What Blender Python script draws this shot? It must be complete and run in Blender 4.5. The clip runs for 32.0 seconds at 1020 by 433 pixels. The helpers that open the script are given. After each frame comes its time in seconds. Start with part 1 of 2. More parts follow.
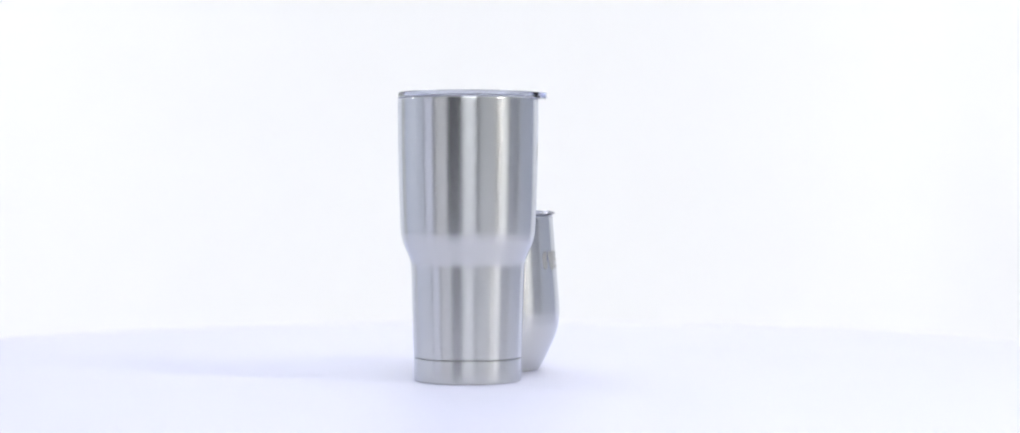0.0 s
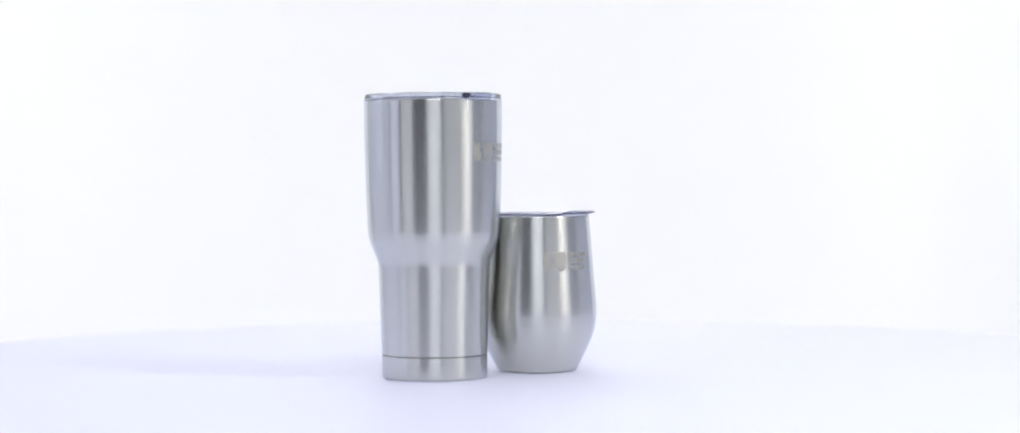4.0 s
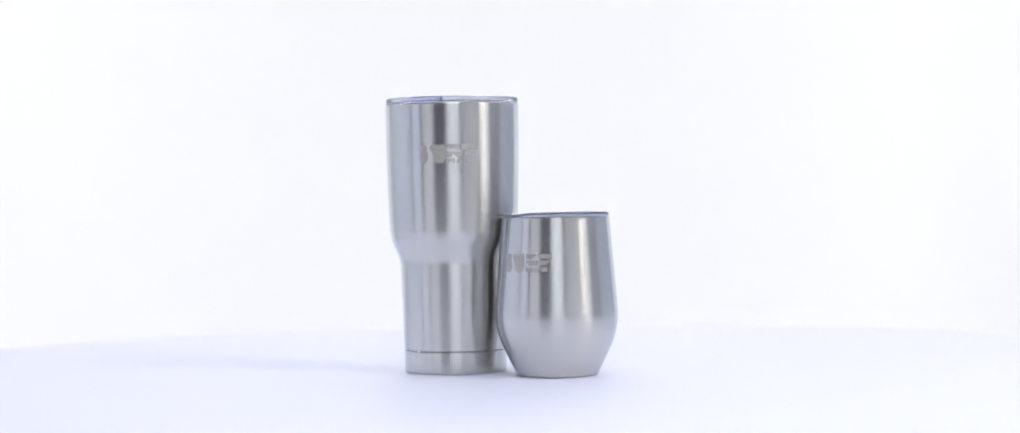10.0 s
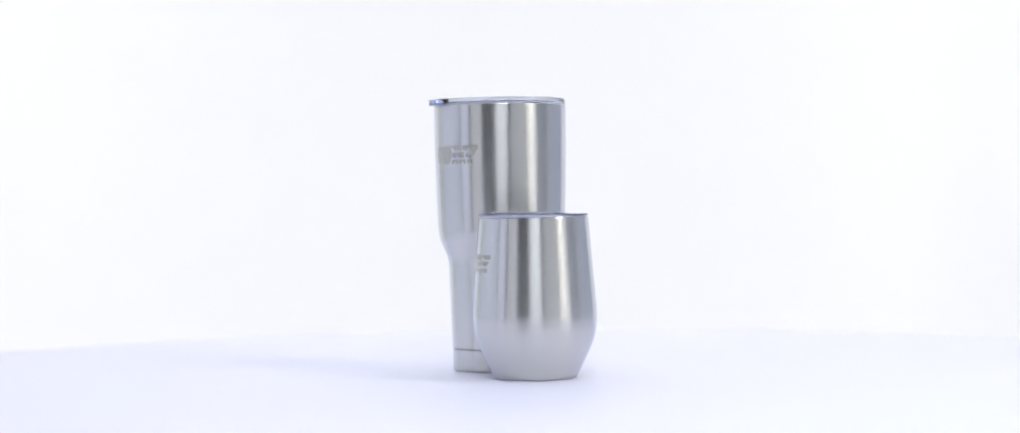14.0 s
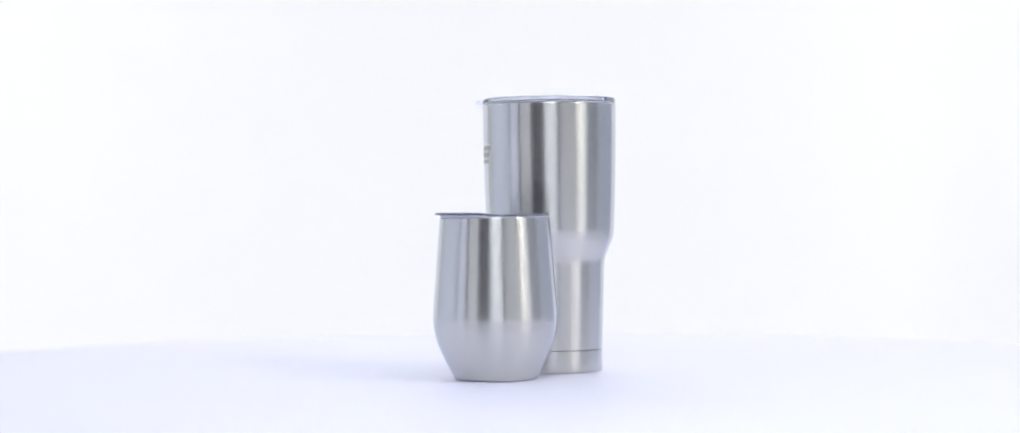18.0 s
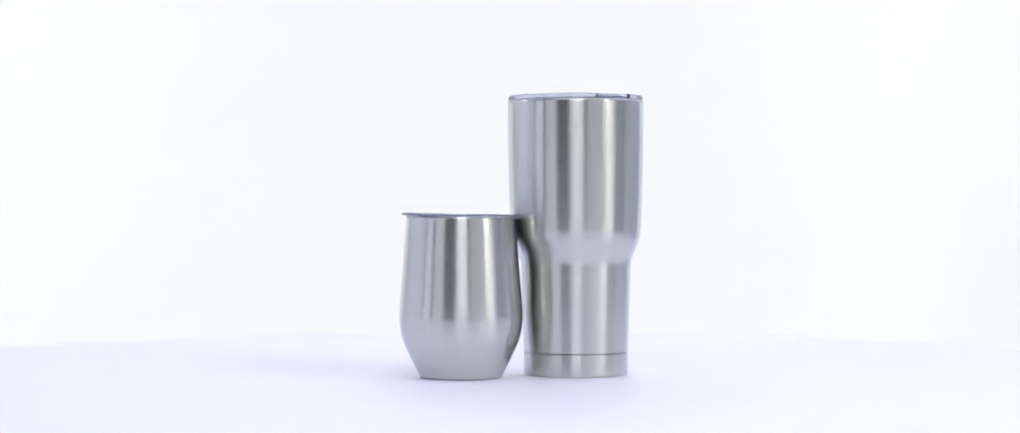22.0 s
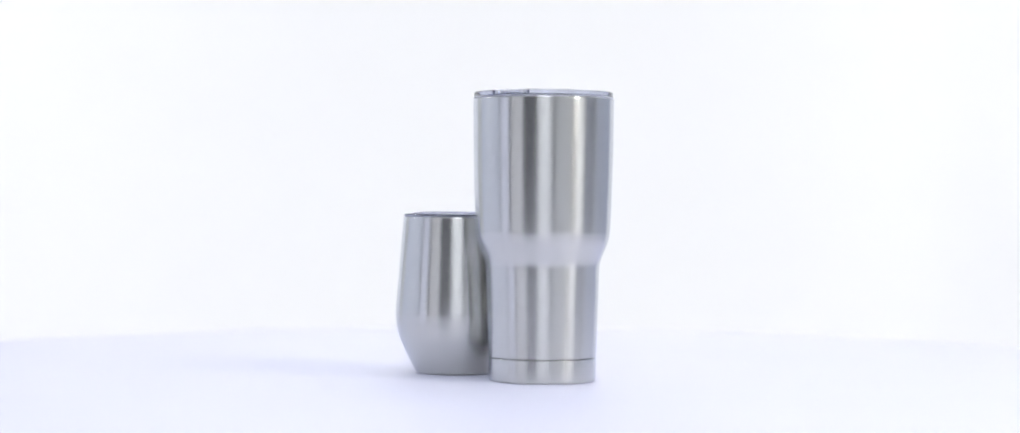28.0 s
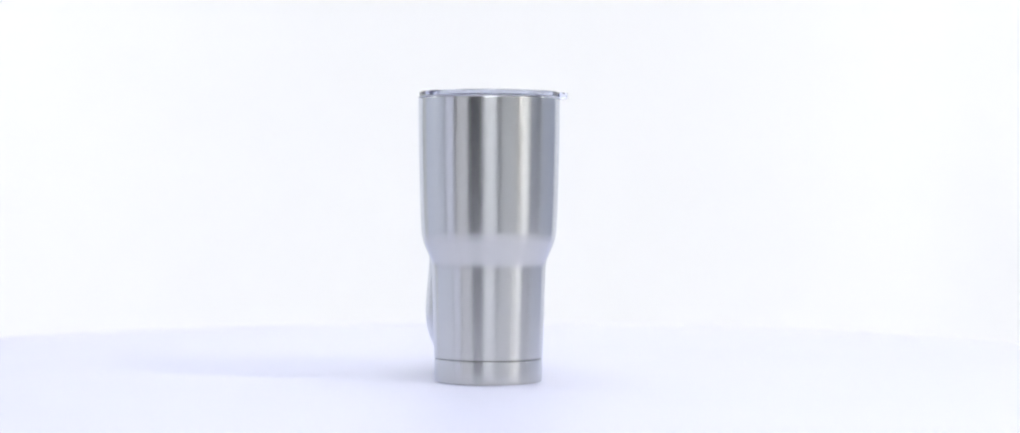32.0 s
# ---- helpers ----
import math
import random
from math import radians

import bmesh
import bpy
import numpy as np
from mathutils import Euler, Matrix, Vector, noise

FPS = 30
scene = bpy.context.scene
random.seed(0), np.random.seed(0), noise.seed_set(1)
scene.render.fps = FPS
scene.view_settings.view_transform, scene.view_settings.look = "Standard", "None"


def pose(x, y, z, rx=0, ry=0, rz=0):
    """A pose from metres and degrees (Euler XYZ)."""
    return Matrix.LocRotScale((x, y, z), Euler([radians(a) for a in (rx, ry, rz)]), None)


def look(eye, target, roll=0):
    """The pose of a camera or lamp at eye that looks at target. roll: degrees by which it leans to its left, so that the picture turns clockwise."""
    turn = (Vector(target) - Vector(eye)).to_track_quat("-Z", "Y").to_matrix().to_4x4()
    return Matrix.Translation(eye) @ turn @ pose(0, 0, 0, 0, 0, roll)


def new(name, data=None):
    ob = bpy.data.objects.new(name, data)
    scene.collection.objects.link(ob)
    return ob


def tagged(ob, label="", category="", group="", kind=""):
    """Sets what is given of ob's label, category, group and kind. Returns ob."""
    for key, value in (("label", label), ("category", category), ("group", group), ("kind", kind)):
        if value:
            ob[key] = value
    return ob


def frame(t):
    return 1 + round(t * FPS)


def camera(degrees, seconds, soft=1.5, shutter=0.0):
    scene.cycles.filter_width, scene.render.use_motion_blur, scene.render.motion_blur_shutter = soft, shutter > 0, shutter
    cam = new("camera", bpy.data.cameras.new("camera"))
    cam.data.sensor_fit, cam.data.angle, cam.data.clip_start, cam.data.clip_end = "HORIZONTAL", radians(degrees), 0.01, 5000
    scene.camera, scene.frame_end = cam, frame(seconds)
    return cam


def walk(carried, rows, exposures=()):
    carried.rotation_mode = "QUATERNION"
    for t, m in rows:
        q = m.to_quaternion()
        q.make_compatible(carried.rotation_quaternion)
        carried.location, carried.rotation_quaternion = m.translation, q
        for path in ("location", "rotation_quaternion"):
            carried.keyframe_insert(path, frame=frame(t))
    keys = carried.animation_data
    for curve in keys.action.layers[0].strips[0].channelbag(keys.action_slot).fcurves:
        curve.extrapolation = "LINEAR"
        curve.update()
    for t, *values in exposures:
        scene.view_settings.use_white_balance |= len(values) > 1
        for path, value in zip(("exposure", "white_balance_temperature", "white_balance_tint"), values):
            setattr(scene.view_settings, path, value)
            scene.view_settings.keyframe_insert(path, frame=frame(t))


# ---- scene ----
cam = camera(27.93, 32.0, soft=1.5)
EYE = pose(0.0049, -1.54567, 0.1295, 90 - 0.41537, 0, 0) @ pose(0, 0, 0, 0, 0, -0.26875)
cam.data.dof.use_dof, cam.data.dof.focus_distance, cam.data.dof.aperture_fstop = True, 1.53, 2.8
walk(cam, [(0.0, EYE), (32.0, EYE)])

# ---- light ----
world = bpy.data.worlds.new("studio_world")
scene.world = world
world.use_nodes = True
world.node_tree.nodes["Background"].inputs[0].default_value = (0.9, 0.95, 1.0, 1)
world.node_tree.nodes["Background"].inputs[1].default_value = 0.3
scene.view_settings.exposure = -0.205

KEY, STRIP, LEFT, RIGHT, FRONT, DIM, TOP, HIGH, REAR = 60.0, 1.0, 0.30, 0.13, 0.50, 0.22, 0.55, 14.0, 4.4


def area_lamp(name, m, w, h, watts, colour):
    data = bpy.data.lights.new(name, "AREA")
    data.shape, data.size, data.size_y = "RECTANGLE", w, h
    data.energy, data.color = watts, colour
    ob = new(name, data)
    ob.matrix_world = m
    return ob


# Two pairs of strip lights wash the backdrop from both sides.
for side in (-1, 1):
    area_lamp("backdrop_light", look((side * 2.2, 0.75, 0.6), (side * 0.4, 2.6, 0.05)), 0.5, 1.6, 12.1 if side < 0 else 15.2, (0.955, 0.97, 0.995))
    # Upper pair is added, so that light also spills on the platter.
    area_lamp("upper_spill_light", look((side * 2.2, 0.9, 1.45), (side * 0.15, 2.2, 0.0)), 0.5, 0.8, 28, (0.955, 0.97, 0.995))

# ---- materials ----


def material(name, base, rough=0.5, metal=0.0):
    m = bpy.data.materials.new(name)
    m.use_nodes = True
    b = m.node_tree.nodes["Principled BSDF"]
    b.inputs["Base Color"].default_value = (*base, 1)
    b.inputs["Roughness"].default_value = rough
    b.inputs["Metallic"].default_value = metal
    return m


def node(m, kind, **sets):
    n = m.node_tree.nodes.new(kind)
    for key, value in sets.items():
        n.inputs[key.replace("_", " ")].default_value = value
    return n


def link(m, a, i, b, j):
    m.node_tree.links.new(a.outputs[i], b.inputs[j])


def bsdf(m):
    return m.node_tree.nodes["Principled BSDF"]


def mottled(name, base, rough, scale=6.0, amount=0.06, bump=0.1, fine=180.0):
    """A matte surface whose colour and relief vary at two scales."""
    m = material(name, base, rough)
    co = node(m, "ShaderNodeTexCoord")
    big = node(m, "ShaderNodeTexNoise", Scale=scale, Detail=4.0)
    small = node(m, "ShaderNodeTexNoise", Scale=fine, Detail=3.0)
    ramp = node(m, "ShaderNodeMapRange")
    ramp.inputs["To Min"].default_value = 1 - amount
    ramp.inputs["To Max"].default_value = 1 + amount
    mix = node(m, "ShaderNodeVectorMath")
    mix.operation = "SCALE"
    mix.inputs[0].default_value = base
    lift = node(m, "ShaderNodeBump", Strength=bump, Distance=0.0006)
    for tex in (big, small):
        link(m, co, "Object", tex, "Vector")
    link(m, big, "Fac", ramp, "Value")
    link(m, ramp, "Result", mix, "Scale")
    link(m, mix, "Vector", bsdf(m), "Base Color")
    link(m, small, "Fac", lift, "Height")
    link(m, lift, "Normal", bsdf(m), "Normal")
    return m


def brushed_steel(name, base, rough, aniso):
    """Steel brushed round its axis: fine rings of scratches along z."""
    m = material(name, base, rough, 1.0)
    b = bsdf(m)
    b.inputs["Anisotropic"].default_value = aniso
    # Edge tint that stands in for the lilac halo along the outlines.
    b.inputs["Specular Tint"].default_value = (0.80, 0.84, 1.0, 1)
    b.inputs["Anisotropic Rotation"].default_value = 0.25
    tangent = node(m, "ShaderNodeTangent")
    tangent.direction_type, tangent.axis = "RADIAL", "Z"
    link(m, tangent, "Tangent", b, "Tangent")
    co = node(m, "ShaderNodeTexCoord")
    rings = node(m, "ShaderNodeMapping")
    rings.inputs["Scale"].default_value = (3, 3, 2200)
    fine = node(m, "ShaderNodeTexNoise", Scale=1.0, Detail=3.0)
    link(m, co, "Object", rings, "Vector")
    link(m, rings, "Vector", fine, "Vector")
    tone = node(m, "ShaderNodeMapRange")
    tone.inputs["To Min"].default_value, tone.inputs["To Max"].default_value = 0.965, 1.035
    link(m, fine, "Fac", tone, "Value")
    mix = node(m, "ShaderNodeVectorMath")
    mix.operation = "SCALE"
    mix.inputs[0].default_value = base
    # broad, faint clouding over the rings
    cloud, wide, both = node(m, "ShaderNodeTexNoise", Scale=22.0, Detail=1.0), node(m, "ShaderNodeMapRange"), node(m, "ShaderNodeMath")
    wide.inputs["To Min"].default_value, wide.inputs["To Max"].default_value, both.operation = 0.98, 1.02, "MULTIPLY"
    link(m, co, "Object", cloud, "Vector")
    link(m, cloud, "Fac", wide, "Value")
    link(m, tone, "Result", both, 0)
    link(m, wide, "Result", both, 1)
    link(m, both, "Value", mix, "Scale")
    link(m, mix, "Vector", b, "Base Color")
    return m


def plastic(name, base, rough, transmission):
    m = material(name, base, rough)
    bsdf(m).inputs["Transmission Weight"].default_value = transmission
    bsdf(m).inputs["IOR"].default_value = 1.49
    return m


def glow(name, colour, strength, cloth=(0.8, 0.8, 0.8), fall=0.0):
    """Lit diffuser cloth. fall: how much weaker it glows at its two upright edges than down its middle."""
    m = material(name, cloth, 0.6)
    bsdf(m).inputs["Emission Color"].default_value = (*colour, 1)
    bsdf(m).inputs["Emission Strength"].default_value = strength
    if fall:
        co, split = node(m, "ShaderNodeTexCoord"), node(m, "ShaderNodeSeparateXYZ")
        off, way, ramp = node(m, "ShaderNodeMath"), node(m, "ShaderNodeMath"), node(m, "ShaderNodeMapRange")
        off.operation, way.operation, ramp.interpolation_type = "SUBTRACT", "ABSOLUTE", "SMOOTHSTEP"
        off.inputs[1].default_value = 0.5
        for key, value in (("From Min", 0.12), ("From Max", 0.5), ("To Min", strength), ("To Max", strength * (1 - fall))):
            ramp.inputs[key].default_value = value
        link(m, co, "Generated", split, "Vector")
        link(m, split, "X", off, 0)
        link(m, off, 0, way, 0)
        link(m, way, 0, ramp, "Value")
        link(m, ramp, "Result", bsdf(m), "Emission Strength")
    return m


STEEL = brushed_steel("brushed_steel", (0.630, 0.630, 0.596), 0.265, 0.93)
STEEL_CAP = brushed_steel("turned_steel", (0.630, 0.630, 0.596), 0.265, 0.93)
ETCH = mottled("etched_steel", (0.53, 0.515, 0.465), 0.5, 300, 0.06, 0.1, 2500)
bsdf(ETCH).inputs["Metallic"].default_value = 1.0
CLEAR = plastic("clear_plastic", (0.86, 0.89, 1.0), 0.03, 1.0)
TAB = plastic("clear_blue_plastic", (0.77, 0.80, 0.95), 0.03, 1.0)
SMOKE = plastic("grey_clear_plastic", (0.55, 0.57, 0.70), 0.06, 0.85)
INK = plastic("dark_blue_plastic", (0.05, 0.055, 0.11), 0.2, 0.2)
PALE = plastic("pale_frosted_plastic", (0.80, 0.81, 0.92), 0.35, 0.15)
SEAL = material("seal_rubber", (0.55, 0.57, 0.62), 0.5)
WHITE_TOP = mottled("white_turntable_paint", (0.760, 0.757, 0.892), 0.5, 7, 0.015, 0.05, 260)
PAPER = mottled("white_backdrop_paper", (0.869, 0.863, 0.858), 0.85, 2.5, 0.01, 0.05, 120)
WALL = mottled("white_wall_paint", (0.74, 0.75, 0.76), 0.8, 3, 0.03, 0.1, 90)
FLOOR = mottled("grey_studio_floor", (0.62, 0.63, 0.65), 0.5, 3, 0.05, 0.1, 60)
BLACK = mottled("black_cloth", (0.03, 0.03, 0.032), 0.85, 20, 0.1, 0.2, 400)
GREYCARD = mottled("dark_grey_board", (0.03, 0.032, 0.034), 0.7, 5, 0.03, 0.05, 150)
GREYCLOTH = mottled("mid_grey_board", (0.43, 0.45, 0.53), 0.7, 5, 0.03, 0.05, 150)
GLOW_KEY = glow("key_diffuser", (1.0, 0.98, 0.95), KEY)
GLOW_STRIP = glow("strip_diffuser", (0.94, 0.96, 1.0), STRIP, (0.5, 0.5, 0.53), fall=0.95)
GLOW_LEFT = glow("fill_diffuser", (0.74, 0.80, 1.0), LEFT, (0.55, 0.58, 0.70))
GLOW_SLIM = glow("slim_fill_diffuser", (0.76, 0.79, 1.0), LEFT * 1.2, (0.65, 0.67, 0.81))
GLOW_RIGHT = glow("side_wall_glow", (0.74, 0.80, 1.0), RIGHT, (0.42, 0.445, 0.53))
GLOW_DIM = glow("pale_wall_glow", (0.96, 0.95, 1.0), DIM, (0.69, 0.69, 0.74))
GLOW_BROAD = glow("grey_wall_glow", (0.95, 0.97, 1.0), DIM * 0.9, (0.50, 0.51, 0.54))
GLOW_FRONT = glow("front_diffuser", (0.93, 0.94, 1.0), FRONT, (0.54, 0.55, 0.61), fall=0.75)
GLOW_HIGH = glow("high_front_diffuser", (0.87, 0.92, 1.0), HIGH)
GLOW_REAR = glow("added_rear_glow", (0.98, 0.99, 1.0), REAR)
GLOW_TOP = glow("added_overhead_glow", (0.84, 0.90, 1.0), TOP)

# ---- mesh helpers ----


def mesh_of(name, verts, faces, mat, smooth=True, sharp=38):
    me = bpy.data.meshes.new(name)
    me.from_pydata(verts, [], faces)
    bm = bmesh.new()
    bm.from_mesh(me)
    bmesh.ops.recalc_face_normals(bm, faces=bm.faces)
    bm.to_mesh(me)
    bm.free()
    if smooth:
        me.polygons.foreach_set("use_smooth", [True] * len(me.polygons))
        me.set_sharp_from_angle(angle=radians(sharp))
    me.materials.append(mat)
    return me


def part(name, me, parent, label=""):
    ob = new(name, me)
    ob.parent = parent
    if label:
        tagged(ob, label)
    return ob


def curve_through(points, steps=6):
    """A smooth line through (r, z) points (Catmull-Rom)."""
    p = [points[0], *points, points[-1]]
    out = []
    for i in range(1, len(p) - 2):
        for k in range(steps):
            t = k / steps
            out.append(tuple(0.5 * (2 * p[i][a] + (p[i + 1][a] - p[i - 1][a]) * t
                       + (2 * p[i - 1][a] - 5 * p[i][a] + 4 * p[i + 1][a] - p[i + 2][a]) * t * t
                       + (3 * p[i][a] - p[i - 1][a] - 3 * p[i + 1][a] + p[i + 2][a]) * t ** 3) for a in (0, 1)))
    out.append(points[-1])
    return out


def lathe(name, profile, mat, n=128, closed=False, shape=None, sharp=38):
    """Turns (r, z) points round the z axis. shape(r, angle, z) may bend the result."""
    verts, faces, rows = [], [], []
    for r, z in profile:
        if r < 1e-6:
            rows.append([len(verts)] * n)
            verts.append(shape(0, 0, z) if shape else (0, 0, z))
            continue
        rows.append(list(range(len(verts), len(verts) + n)))
        for k in range(n):
            a = 2 * math.pi * k / n
            verts.append(shape(r, a, z) if shape else (r * math.cos(a), r * math.sin(a), z))
    pairs = list(zip(rows, rows[1:]))
    if closed:
        pairs.append((rows[-1], rows[0]))
    for a, b in pairs:
        for k in range(n):
            quad = [a[k], a[(k + 1) % n], b[(k + 1) % n], b[k]]
            ring = [v for i, v in enumerate(quad) if v not in quad[:i]]
            if len(ring) > 2:
                faces.append(ring)
    return mesh_of(name, verts, faces, mat, sharp=sharp)


def box_mesh(name, w, d, h, mat, bevel=0.0, base=False):
    bm = bmesh.new()
    bmesh.ops.create_cube(bm, size=1)
    for v in bm.verts:
        v.co = (v.co.x * w, v.co.y * d, v.co.z * h + (h / 2 if base else 0))
    if bevel:
        bmesh.ops.bevel(bm, geom=list(bm.edges), offset=bevel, segments=3, profile=0.5, affect="EDGES")
    me = bpy.data.meshes.new(name)
    bm.to_mesh(me)
    bm.free()
    me.materials.append(mat)
    return me


def radius_at(profile, z):
    for (r0, z0), (r1, z1) in zip(profile, profile[1:]):
        if z0 <= z <= z1 and z1 > z0:
            return r0 + (r1 - r0) * (z - z0) / (z1 - z0)
    return profile[-1][0]


def etched(name, profile, pieces, mat):
    """Thin curved patches that lie on a turned body. Each piece is a list of (angle, z) corners in degrees and metres,
    ordered as a closed outline that is star-shaped from its middle."""
    verts, faces = [], []
    for piece in pieces:
        ca = sum(a for a, z in piece) / len(piece)
        cz = sum(z for a, z in piece) / len(piece)
        rings = 4
        first = len(verts)
        for lift in (0.00012,):
            for k in range(rings + 1):
                f = k / rings
                for a, z in piece:
                    aa, zz = radians(ca + (a - ca) * f), cz + (z - cz) * f
                    r = radius_at(profile, zz) + (lift if k < rings else 0.00008)
                    verts.append((r * math.cos(aa), r * math.sin(aa), zz))
        n = len(piece)
        for k in range(rings):
            for i in range(n):
                j = (i + 1) % n
                quad = (first + k * n + i, first + k * n + j, first + (k + 1) * n + j, first + (k + 1) * n + i)
                faces.append(quad if k else quad[1:])
    me = bpy.data.meshes.new(name)
    me.from_pydata(verts, [], faces)
    bm = bmesh.new()
    bm.from_mesh(me)
    bmesh.ops.remove_doubles(bm, verts=bm.verts, dist=1e-7)
    bmesh.ops.recalc_face_normals(bm, faces=bm.faces)
    for f in bm.faces:
        c = f.calc_center_median()
        if f.normal.dot(Vector((c.x, c.y, 0))) < 0:
            f.normal_flip()
        f.smooth = True
    bm.to_mesh(me)
    bm.free()
    me.materials.append(mat)
    return me


def rect(a0, a1, z0, z1, n=6):
    low = [(a0 + (a1 - a0) * k / n, z0) for k in range(n + 1)]
    high = [(a1 - (a1 - a0) * k / n, z1) for k in range(n + 1)]
    return low + high


# ---- the studio ----
X0, X1, Y0, Y1, Z0, Z1 = -2.6, 2.6, -3.2, 2.7, -0.85, 1.95


def slab(name, w, d, h, x, y, z, mat, label, category):
    ob = new(name, box_mesh(name, w, d, h, mat))
    ob.location = (x, y, z)
    return tagged(ob, label, category, kind="structure")


slab("floor", X1 - X0 + 0.4, Y1 - Y0 + 0.4, 0.1, 0, (Y0 + Y1) / 2, Z0 - 0.05, FLOOR, "smooth pale grey painted studio floor", "floor")
slab("ceiling", X1 - X0 + 0.4, Y1 - Y0 + 0.4, 0.1, 0, (Y0 + Y1) / 2, Z1 + 0.05, WALL, "plain white painted studio ceiling", "ceiling")
slab("wall_west", 0.12, Y1 - Y0, Z1 - Z0, X0 - 0.06, (Y0 + Y1) / 2, (Z0 + Z1) / 2, WALL, "plain white painted studio wall", "wall")
slab("wall_east", 0.12, Y1 - Y0, Z1 - Z0, X1 + 0.06, (Y0 + Y1) / 2, (Z0 + Z1) / 2, WALL, "plain white painted studio wall", "wall")
slab("wall_south", X1 - X0 + 0.24, 0.12, Z1 - Z0, 0, Y0 - 0.06, (Z0 + Z1) / 2, WALL, "plain white painted studio wall", "wall")
slab("wall_north", X1 - X0 + 0.24, 0.12, Z1 - Z0, 0, Y1 + 0.06, (Z0 + Z1) / 2, WALL, "plain white painted studio wall", "wall")


def backdrop():
    """Seamless white paper: hangs before the far wall and sweeps out on to the floor."""
    line = [(1.35, Z0 + 0.006), (1.7, Z0 + 0.006)]
    for k in range(13):
        a = radians(90 * k / 12)
        line.append((2.05 + 0.55 * math.sin(a), Z0 + 0.556 - 0.55 * math.cos(a)))
    line += [(2.6, 0.3), (2.6, 1.0), (2.6, 1.85)]
    back = [(y + (0.002 if z > Z0 + 0.01 else 0), z - 0.002) for y, z in reversed(line)]
    ring = line + back
    verts, faces, n = [], [], len(ring)
    for x in (-2.3, 2.3):
        verts += [(x, y, z) for y, z in ring]
    for k in range(n):
        faces.append((k, (k + 1) % n, n + (k + 1) % n, n + k))
    ob = new("backdrop", mesh_of("backdrop", verts, faces, PAPER))
    return tagged(ob, "seamless white paper backdrop, brightly and evenly lit", "backdrop", kind="structure")


backdrop()


def softbox(x, y, z, w, h, glow_material, target, label, hung=False):
    """A box of black cloth with glowing white front panels, on its own light stand."""
    top = new("softbox")
    top.matrix_world = look((x, y, z), target)
    case = []
    for s, ww, hh in ((0, w, h), (0.25, w * 0.35, h * 0.35)):
        case += [(sx * ww / 2, sy * hh / 2, s) for sx, sy in ((-1, -1), (1, -1), (1, 1), (-1, 1))]
    part("housing", mesh_of("housing", case, [(0, 1, 5, 4), (1, 2, 6, 5), (2, 3, 7, 6), (3, 0, 4, 7), (4, 5, 6, 7)], BLACK, False), top, "black cloth housing")
    d = part("diffuser", box_mesh("diffuser", w - 0.03, h - 0.03, 0.006, glow_material), top, "glowing white diffuser cloth")
    d.location = (0, 0, 0.004)
    # a pole holds it: from the floor, or from the ceiling where it hangs
    foot, head = (z + 0.22, Z1) if hung else (Z0, z)
    back = Vector((0, 0, 0.13))
    pole = part("pole", lathe("pole", [(0, foot), (0.017, foot), (0.017, head), (0, head)], BLACK, 16), top, "black metal pole")
    spot = top.matrix_world @ back
    pole.matrix_parent_inverse = top.matrix_world.inverted()
    pole.location = (spot.x, spot.y, 0)
    return tagged(top, label, "softbox", "studio softboxes")


def around(degrees, distance, z):
    """A place round the turntable: degrees to the right of the way to the camera."""
    a = radians(degrees)
    return (distance * math.sin(a), -distance * math.cos(a), z)


def board(name, a0, a1, distance, z0, z1, mat, label, category):
    """An upright board that spans two directions round the turntable."""
    p, q = Vector(around(a0, distance, 0)), Vector(around(a1, distance, 0))
    ob = new(name, box_mesh(name, (q - p).length, 0.012, z1 - z0, mat))
    c = (p + q) / 2
    ob.location = (c.x, c.y, (z0 + z1) / 2)
    ob.rotation_euler = (0, 0, math.atan2(q.y - p.y, q.x - p.x))
    return tagged(ob, label, category)


softbox(*around(60, 1.6, 1.28), 0.3, 0.3, GLOW_KEY, (0, 0, 0.1), "small square hanging black softbox with a bright front", True)
softbox(*around(61, 1.62, -0.18), 0.60, 1.3, GLOW_STRIP, (0, 0, -0.18), "narrow upright black softbox with a glowing white front")
softbox(*around(-98.5, 1.7, 0.3), 1.54, 1.7, GLOW_LEFT, (0, 0, 0.3), "wide black softbox with a glowing white front")
softbox(*around(-65.2, 1.75, 0.3), 0.52, 1.7, GLOW_SLIM, (0, 0, 0.3), "narrow black softbox with a dim white front")
softbox(*around(2.5, 2.25, 0.3), 1.04, 1.7, GLOW_FRONT, (0, 0, 0.3), "square black softbox with a dim white front")
softbox(*around(2.5, 1.6, 1.66), 0.7, 0.6, GLOW_HIGH, (0, 0, 0.1), "small high hanging black softbox with a glowing front", True)
# Unseen overhead softbox, added so that the platter gets enough light.
softbox(0, -0.1, 1.45, 2.2, 2.0, GLOW_TOP, (0, -0.1001, 0), "large overhead black softbox added to brighten the platter", True)
# Added, unseen: whitens the far part of the platter like backdrop spill.
softbox(0, 1.12, 0.95, 1.6, 0.3, GLOW_REAR, (0, 0.42, 0), "slim hanging black softbox added to whiten the platter rear", True)
# Glowing stand-in for a pale wall mirrored by the steel; added, unseen.
softbox(*around(-43.5, 2.0, 0.3), 0.76, 1.7, GLOW_DIM, (0, 0, 0.3), "medium black softbox with a dim white front")
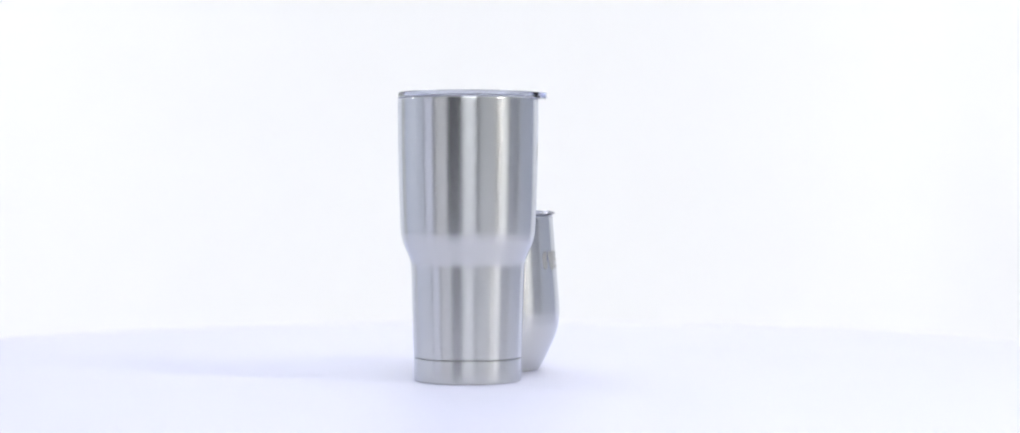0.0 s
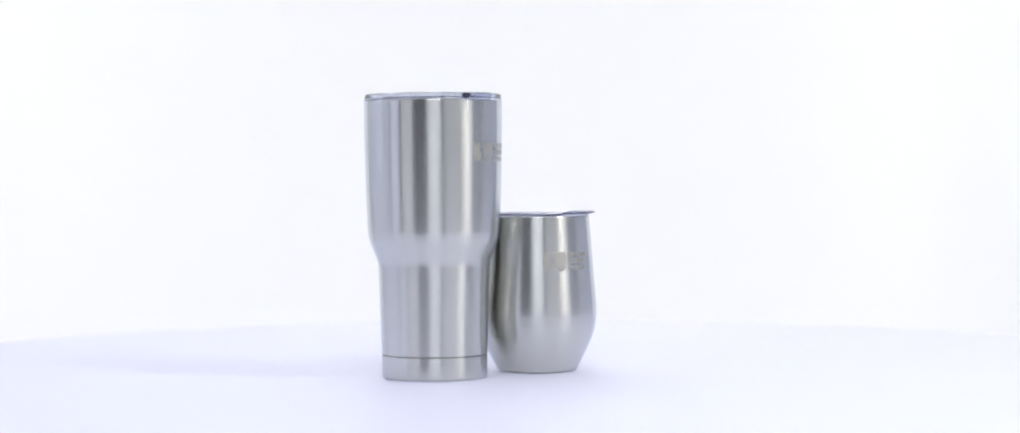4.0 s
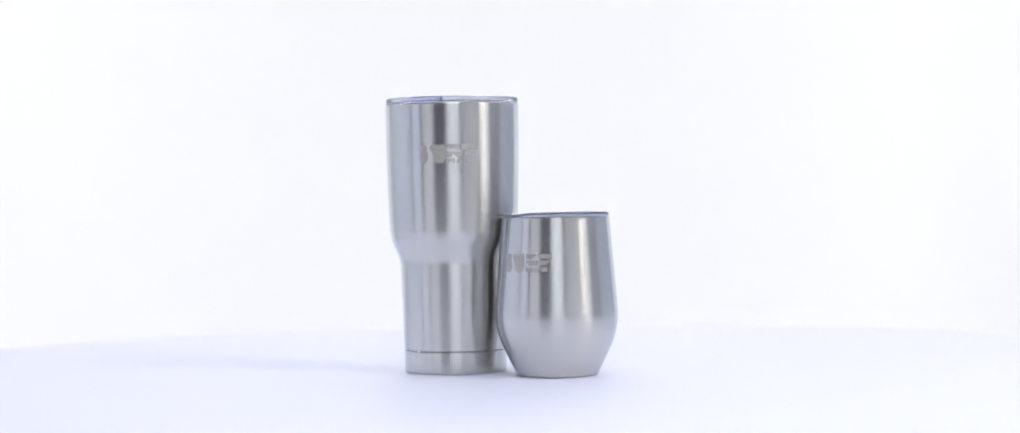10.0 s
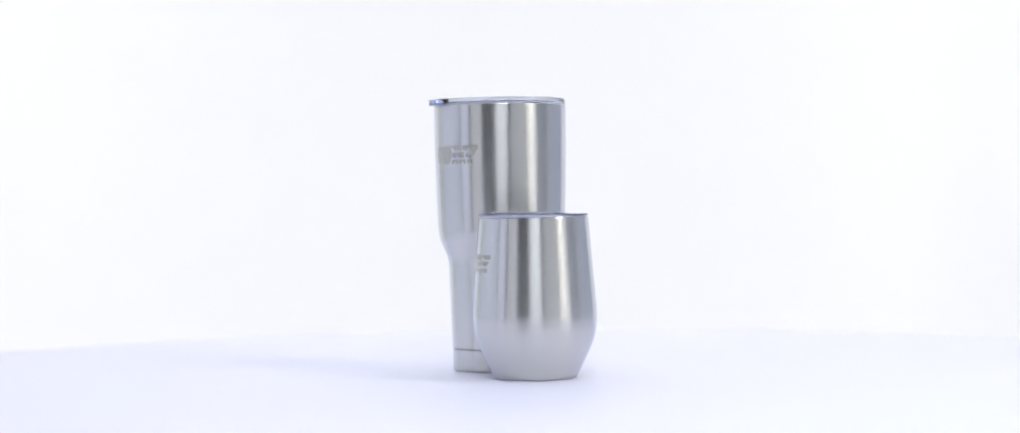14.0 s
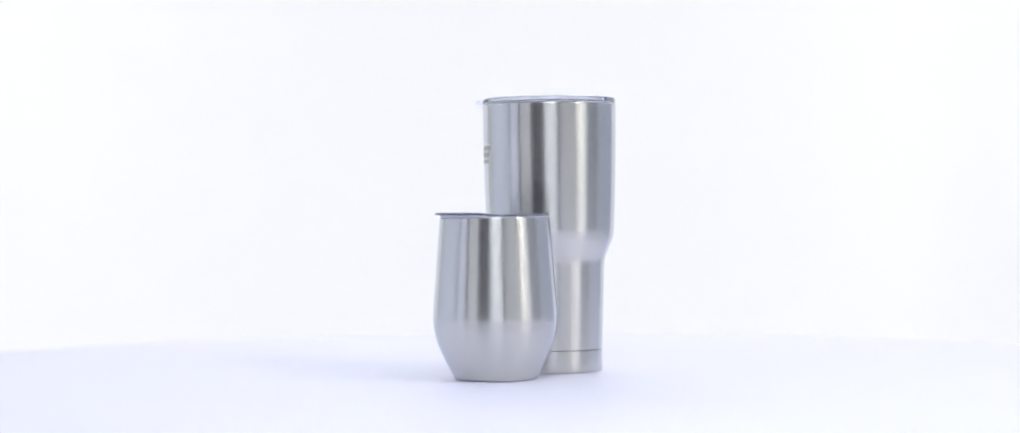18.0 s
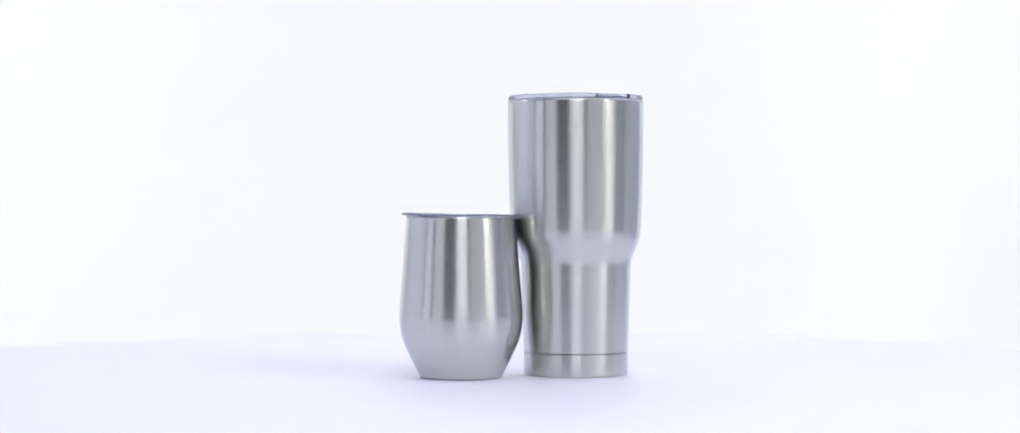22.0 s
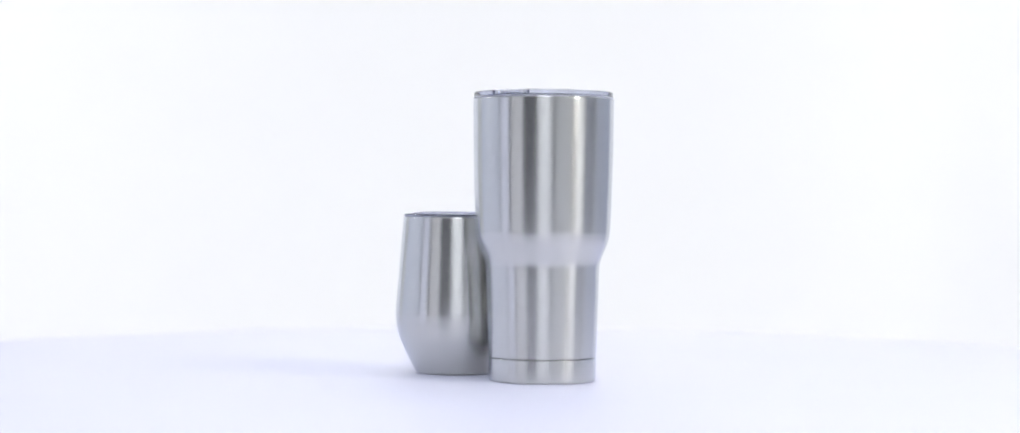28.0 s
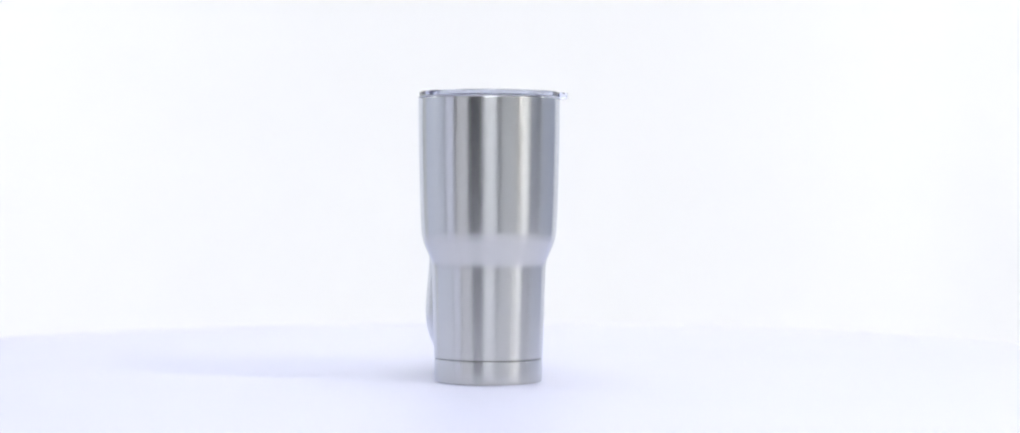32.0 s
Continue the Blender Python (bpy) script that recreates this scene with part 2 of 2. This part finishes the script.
# Unseen board, added to make the dark band mirrored in the cups.
board("added_flag", -31, -12, 2.15, Z0, 1.5, GREYCARD, "dark grey board added to darken a band in the steel", "flag")
# Added in place of a grey wall, to set that mirrored band's brightness.
softbox(*around(33.5, 2.05, 0.3), 1.08, 1.7, GLOW_BROAD, (0, 0, 0.3), "broad black softbox with a dim white front")
# Second unseen board, added for the greyer band beside the bright streak.
board("added_flag", 71, 90, 1.9, Z0, 1.5, GREYCLOTH, "mid grey board added to shade a band in the steel", "flag")
# Unseen right fill, added where the steel mirrors only a grey wall.
softbox(*around(113, 1.45, 0.3), 1.14, 1.7, GLOW_RIGHT, (0, 0, 0.3), "wide black softbox with a dim white front")

# ---- turntable ----
DISC_R = 0.59


def turntable():
    top = new("turntable")
    rim = [(0, -0.024), (DISC_R - 0.004, -0.024), (DISC_R - 0.001, -0.022), (DISC_R, -0.018), (DISC_R, -0.010), (DISC_R - 0.0008, -0.0062), (DISC_R - 0.003, -0.003), (DISC_R - 0.0062, -0.0008), (DISC_R - 0.010, 0), (0.3, 0), (0, 0)]
    part("platter", lathe("platter", rim, WHITE_TOP, 160), top, "smooth matt white round platter")
    part("hub", lathe("hub", [(0, -0.075), (0.16, -0.075), (0.165, -0.07), (0.165, -0.024), (0, -0.024)], WHITE_TOP, 64), top, "white drum under the platter")
    return tagged(top, "large round white turntable, slowly turning", "turntable")


table = turntable()
stand = new("turntable_stand", lathe("turntable_stand", [(0, Z0), (0.3, Z0), (0.3, Z0 + 0.03), (0.12, Z0 + 0.06), (0.12, -0.12), (0.155, -0.1), (0.155, -0.078), (0, -0.078)], WALL, 64))
tagged(stand, "white round pedestal under the turntable", "stand")

# ---- tall tumbler ----
TALL_LOW = curve_through([(0.0393, 0.0176), (0.0395, 0.024), (0.0403, 0.05), (0.0411, 0.075), (0.0414, 0.0830), (0.0419, 0.0865), (0.0428, 0.0895), (0.0453, 0.0955), (0.0473, 0.1003), (0.0485, 0.1052),
                          (0.0492, 0.1118), (0.0501, 0.135), (0.0507, 0.158), (0.0511, 0.18), (0.05125, 0.2026)])


def tall_tumbler():
    top = new("tall_tumbler")
    lip = [(0.0513, 0.2038), (0.05128, 0.2046), (0.0511, 0.2050), (0.0508, 0.2052), (0.0500, 0.2052), (0.0493, 0.2049), (0.0490, 0.2040)]
    inner = [(0.0478, 0.14), (0.0466, 0.113), (0.0446, 0.1), (0.0395, 0.087), (0.0380, 0.05), (0.0372, 0.012), (0.034, 0.008), (0, 0.008)]
    under = [(0.0377, 0.0), (0.0377, 0.0171), (0.0386, 0.0173)]
    part("body", lathe("body", under + TALL_LOW + lip + inner, STEEL, 160), top)
    part("base_cap", lathe("base_cap", [(0, 0.0012), (0.0362, 0.0012), (0.0366, 0.0), (0.0384, 0.0), (0.0389, 0.0005), (0.0391, 0.0014), (0.0392, 0.008), (0.03925, 0.0158), (0.0392, 0.0164), (0.0388, 0.0168), (0.0379, 0.0168)],
         STEEL_CAP, 160), top, "separate brushed steel base ring")
    lid = part("lid", lathe("lid", [(0, 0.2062), (0.0470, 0.2062), (0.0506, 0.2062), (0.0508, 0.2065), (0.0508, 0.2091), (0.0506, 0.2097), (0.0501, 0.2099), (0.0496, 0.2096), (0.0494, 0.2089), (0.0493, 0.2076),
               (0.0488, 0.2070), (0, 0.2069)], CLEAR, 160), top, "clear plastic press-on lid")
    part("seal", lathe("seal", [(0.0466, 0.1995), (0.0482, 0.1995), (0.0486, 0.2005), (0.0486, 0.2023), (0.0482, 0.2030), (0.0466, 0.2030)], SEAL, 96, True), lid, "pale rubber seal ring")
    part("flange", lathe("flange", [(0.0470, 0.2032), (0.0488, 0.2032), (0.0489, 0.2051), (0.0496, 0.2054), (0.0505, 0.2054), (0.0510, 0.20545), (0.0511, 0.2057), (0.0510, 0.20605), (0.0507, 0.2061), (0.0470, 0.2061)], PALE, 128, True), lid, "pale frosted plastic flange")
    # lifting tab: a rounded tongue that stands out over the rim
    verts, faces = [], []
    outline = []
    for k in range(17):
        s = -1 + k / 8
        outline.append((0.0574 - 0.0058 * abs(s) ** 4, 0.0137 * s))
    for z, grow in ((0.2052, -0.0005), (0.2057, 0), (0.2092, 0), (0.2097, -0.0005)):
        verts += [(x + grow, y * (1 + grow * 40), z) for x, y in outline]
        verts += [(0.0494, y, z) for x, y in reversed(outline)]
    n = 2 * len(outline)
    for layer in range(3):
        for k in range(n):
            faces.append((layer * n + k, layer * n + (k + 1) % n, (layer + 1) * n + (k + 1) % n, (layer + 1) * n + k))
    faces += [tuple(range(n)), tuple(range(3 * n, 4 * n))]
    tab = part("tab", mesh_of("tab", verts, faces, TAB), lid, "clear plastic lifting tab")
    tab.rotation_euler = (0, 0, radians(-4))
    # drinking slot across from the tab: dark end ribs at the rim and a sliding closure between them
    for a in (163.8, 197.4):
        rib = part("rib", box_mesh("rib", 0.0030, 0.0010, 0.0040, INK, 0.0003), lid, "dark end rib of the drinking slot")
        rib.location = (0.0490 * math.cos(radians(a)), 0.0490 * math.sin(radians(a)), 0.2079)
        rib.rotation_euler = (0, 0, radians(a))
    verts, faces = [], []
    for k in range(15):
        a = radians(180.6 - 14.5 + 29 * k / 14)
        z = 0.2077 + 0.0005 * math.sin(k * 1.9)
        verts += [(r * math.cos(a), r * math.sin(a), zz) for r, zz in ((0.0385, 0.20695), (0.0474, 0.2073), (0.0478, z), (0.0388, z - 0.0004))]
        if k:
            faces += [((k - 1) * 4 + e, (k - 1) * 4 + (e + 1) % 4, k * 4 + (e + 1) % 4, k * 4 + e) for e in range(4)]
    faces += [(0, 1, 2, 3), (59, 58, 57, 56)]
    part("closure", mesh_of("closure", verts, faces, CLEAR), lid, "clear sliding closure")
    # etched mark on the front: an emblem in two pieces and three short rows
    part("emblem", etched("emblem", TALL_LOW, emblem_outlines(MARK_TALL, 0.1666, 1.0), ETCH), top, "dull etched emblem in two pieces")
    for z, h, words in ((0.1698, 0.0038, (0, 11, 12.5, 26.5)), (0.1646, 0.0038, (0, 13.5, 15, 23.5)), (0.1596, 0.0034, (0, 7, 8.3, 15, 16.3, 22))):
        part("text_row", etched("text_row", TALL_LOW, letter_bars(MARK_TALL + 13.6, words, 2.3, z, h), ETCH), top, "dull etched row of small bars")
    return tagged(top, "tall brushed stainless steel tumbler with a clear plastic lid", "tumbler")


def emblem_outlines(a0, z0, size):
    """Two plain pieces: a blob with a hollow side, and a shield with a flat top that narrows downwards. a0: where the shield begins."""
    blob = [(-10.6, -0.0015), (-10.2, 0.0035), (-8.2, 0.0068), (-5.0, 0.0070), (-3.2, 0.0056), (-4.4, 0.0030), (-3.4, 0.0004), (-2.4, -0.0030), (-4.2, -0.0060), (-7.6, -0.0068), (-9.8, -0.0048)]
    shield = [(-1.8, 0.0052), (0.2, 0.0071), (6.0, 0.0066), (11.6, 0.0073), (12.8, 0.0040), (12.6, -0.0010), (11.4, -0.0052), (8.4, -0.0072), (4.4, -0.0070), (1.8, -0.0048), (1.2, -0.0012), (-0.4, 0.0020)]
    return [[(a0 + a * size, z0 + z) for a, z in piece] for piece in (blob, shield)]


def letter_bars(a0, words, pitch, z, h):
    """Rows of small bars, word by word, with a few bars cut short so that no two words look alike."""
    bars = []
    for a, b in zip(words[::2], words[1::2]):
        cells = max(2, round((b - a) / pitch))
        step = (b - a) / cells
        for k in range(cells):
            low = z + (0.45 * h if (k * 7 + cells) % 5 == 0 else 0)
            bars.append(rect(a0 + a + step * k, a0 + a + step * (k + 0.86), low, z + h, 2))
    return bars


# Directions on each cup, in degrees from its own x axis.
MARK_TALL, MARK_WINE = 1.4, -82.0
tall = tall_tumbler()

# ---- wine tumbler ----
WINE = curve_through([(0.0306, 0.0012), (0.0321, 0.0042), (0.0353, 0.0104), (0.0391, 0.0183), (0.0425, 0.0262), (0.0446, 0.034), (0.0455, 0.0405), (0.04575, 0.0468), (0.0451, 0.058), (0.0438, 0.0737), (0.0426, 0.0896),
                      (0.0414, 0.1055), (0.0405, 0.1163)])


def wine_tumbler():
    top = new("wine_tumbler")
    lip = [(0.04045, 0.1172), (0.0404, 0.1178), (0.0402, 0.1182), (0.0399, 0.1183), (0.0390, 0.1183), (0.0387, 0.1179), (0.0385, 0.1169)]
    inner = [(0.0396, 0.1055), (0.0418, 0.0737), (0.0432, 0.0468), (0.0418, 0.032), (0.033, 0.014), (0.028, 0.008), (0, 0.007)]
    foot = [(0, 0.0015), (0.0272, 0.0015), (0.0277, 0.0), (0.0292, 0.0), (0.0300, 0.0004)]
    part("body", lathe("body", foot + WINE + lip + inner, STEEL, 160), top)

    def lifted(a):
        """How far the lid rises: a smooth step up to the lip on its drinking side."""
        side = min(1.0, max(0.0, (math.cos(a) - 0.38) / 0.30))
        return 0.0013 * side * side * (3 - 2 * side) + 0.0002 * math.cos(3 * a) - 0.0004

    def wave(r, a, z):
        out = 0.0048 * max(0.0, math.cos(a)) ** 4 if r > 0.0385 else 0
        return ((r + out) * math.cos(a), (r + out) * math.sin(a), z + lifted(a) * min(1.0, r / 0.0395) ** 2)

    def collar(r, a, z):
        return (r * math.cos(a), r * math.sin(a), z + (lifted(a) if z > 0.1187 else 0))

    lid = part("lid", lathe("lid", [(0, 0.1194), (0.0390, 0.1194), (0.0398, 0.1194), (0.0401, 0.1197), (0.0402, 0.1200), (0.0401, 0.1206), (0.0398, 0.1210), (0.0394, 0.1211), (0.0389, 0.1208), (0.0386, 0.1204), (0.0380, 0.1202), (0.0330, 0.1201), (0, 0.1201)],
               SMOKE, 128, shape=wave), top, "greyish clear plastic lid with a raised wavy lip")
    lid.rotation_euler = (0, 0, radians(-14.4))
    part("seal", lathe("seal", [(0.0362, 0.1141), (0.0380, 0.1141), (0.0384, 0.1151), (0.0384, 0.1167), (0.0380, 0.1175), (0.0362, 0.1175)], SEAL, 96, True), lid, "pale rubber seal ring")
    part("flange", lathe("flange", [(0.0370, 0.1176), (0.0384, 0.1176), (0.0385, 0.1182), (0.0391, 0.1184), (0.0398, 0.1184), (0.0402, 0.1186), (0.0402, 0.1190), (0.0399, 0.11925), (0.0370, 0.11925)], PALE, 128, True, collar), lid, "pale frosted plastic collar that follows the lid")
    part("emblem", etched("emblem", WINE, emblem_outlines(MARK_WINE, 0.0849, 1.05), ETCH), top, "dull etched emblem in two pieces")
    for z, h, words in ((0.0882, 0.0036, (0, 11, 12.5, 27)), (0.0833, 0.0036, (0, 13, 14.5, 24.5)), (0.0785, 0.0032, (0, 7, 8.3, 15, 16.3, 23))):
        part("text_row", etched("text_row", WINE, letter_bars(MARK_WINE + 15.2, words, 2.7, z, h), ETCH), top, "dull etched row of small bars")
    return tagged(top, "short rounded brushed steel wine tumbler with a grey lid", "tumbler")


wine = wine_tumbler()

# ---- what turns ----
TURN = 10.719


def platter_at(t):
    """The platter turns clockwise; its top leans by half a degree and sinks a little once a turn, so that it wobbles."""
    sunk = 0.0007 + 0.0003 * (1 - math.cos(radians(TURN * (t - 3.2))))
    return pose(0, 0, -sunk, 0, 0, -TURN * t) @ pose(0, 0, 0, 0.525, 0.358, 0)


def motions():
    on_tall = pose(0.05429 * math.cos(radians(-119.266)), 0.05429 * math.sin(radians(-119.266)), 0.0003, 0, 0, -1)
    on_wine = pose(0.04104 * math.cos(radians(94.782)), 0.04104 * math.sin(radians(94.782)), 0.0003, 0, 0, 52)
    times = [float(k) for k in range(33)]
    walk(table, [(t, platter_at(t)) for t in times])
    walk(tall, [(t, platter_at(t) @ on_tall) for t in times])
    walk(wine, [(t, platter_at(t) @ on_wine) for t in times])


motions()
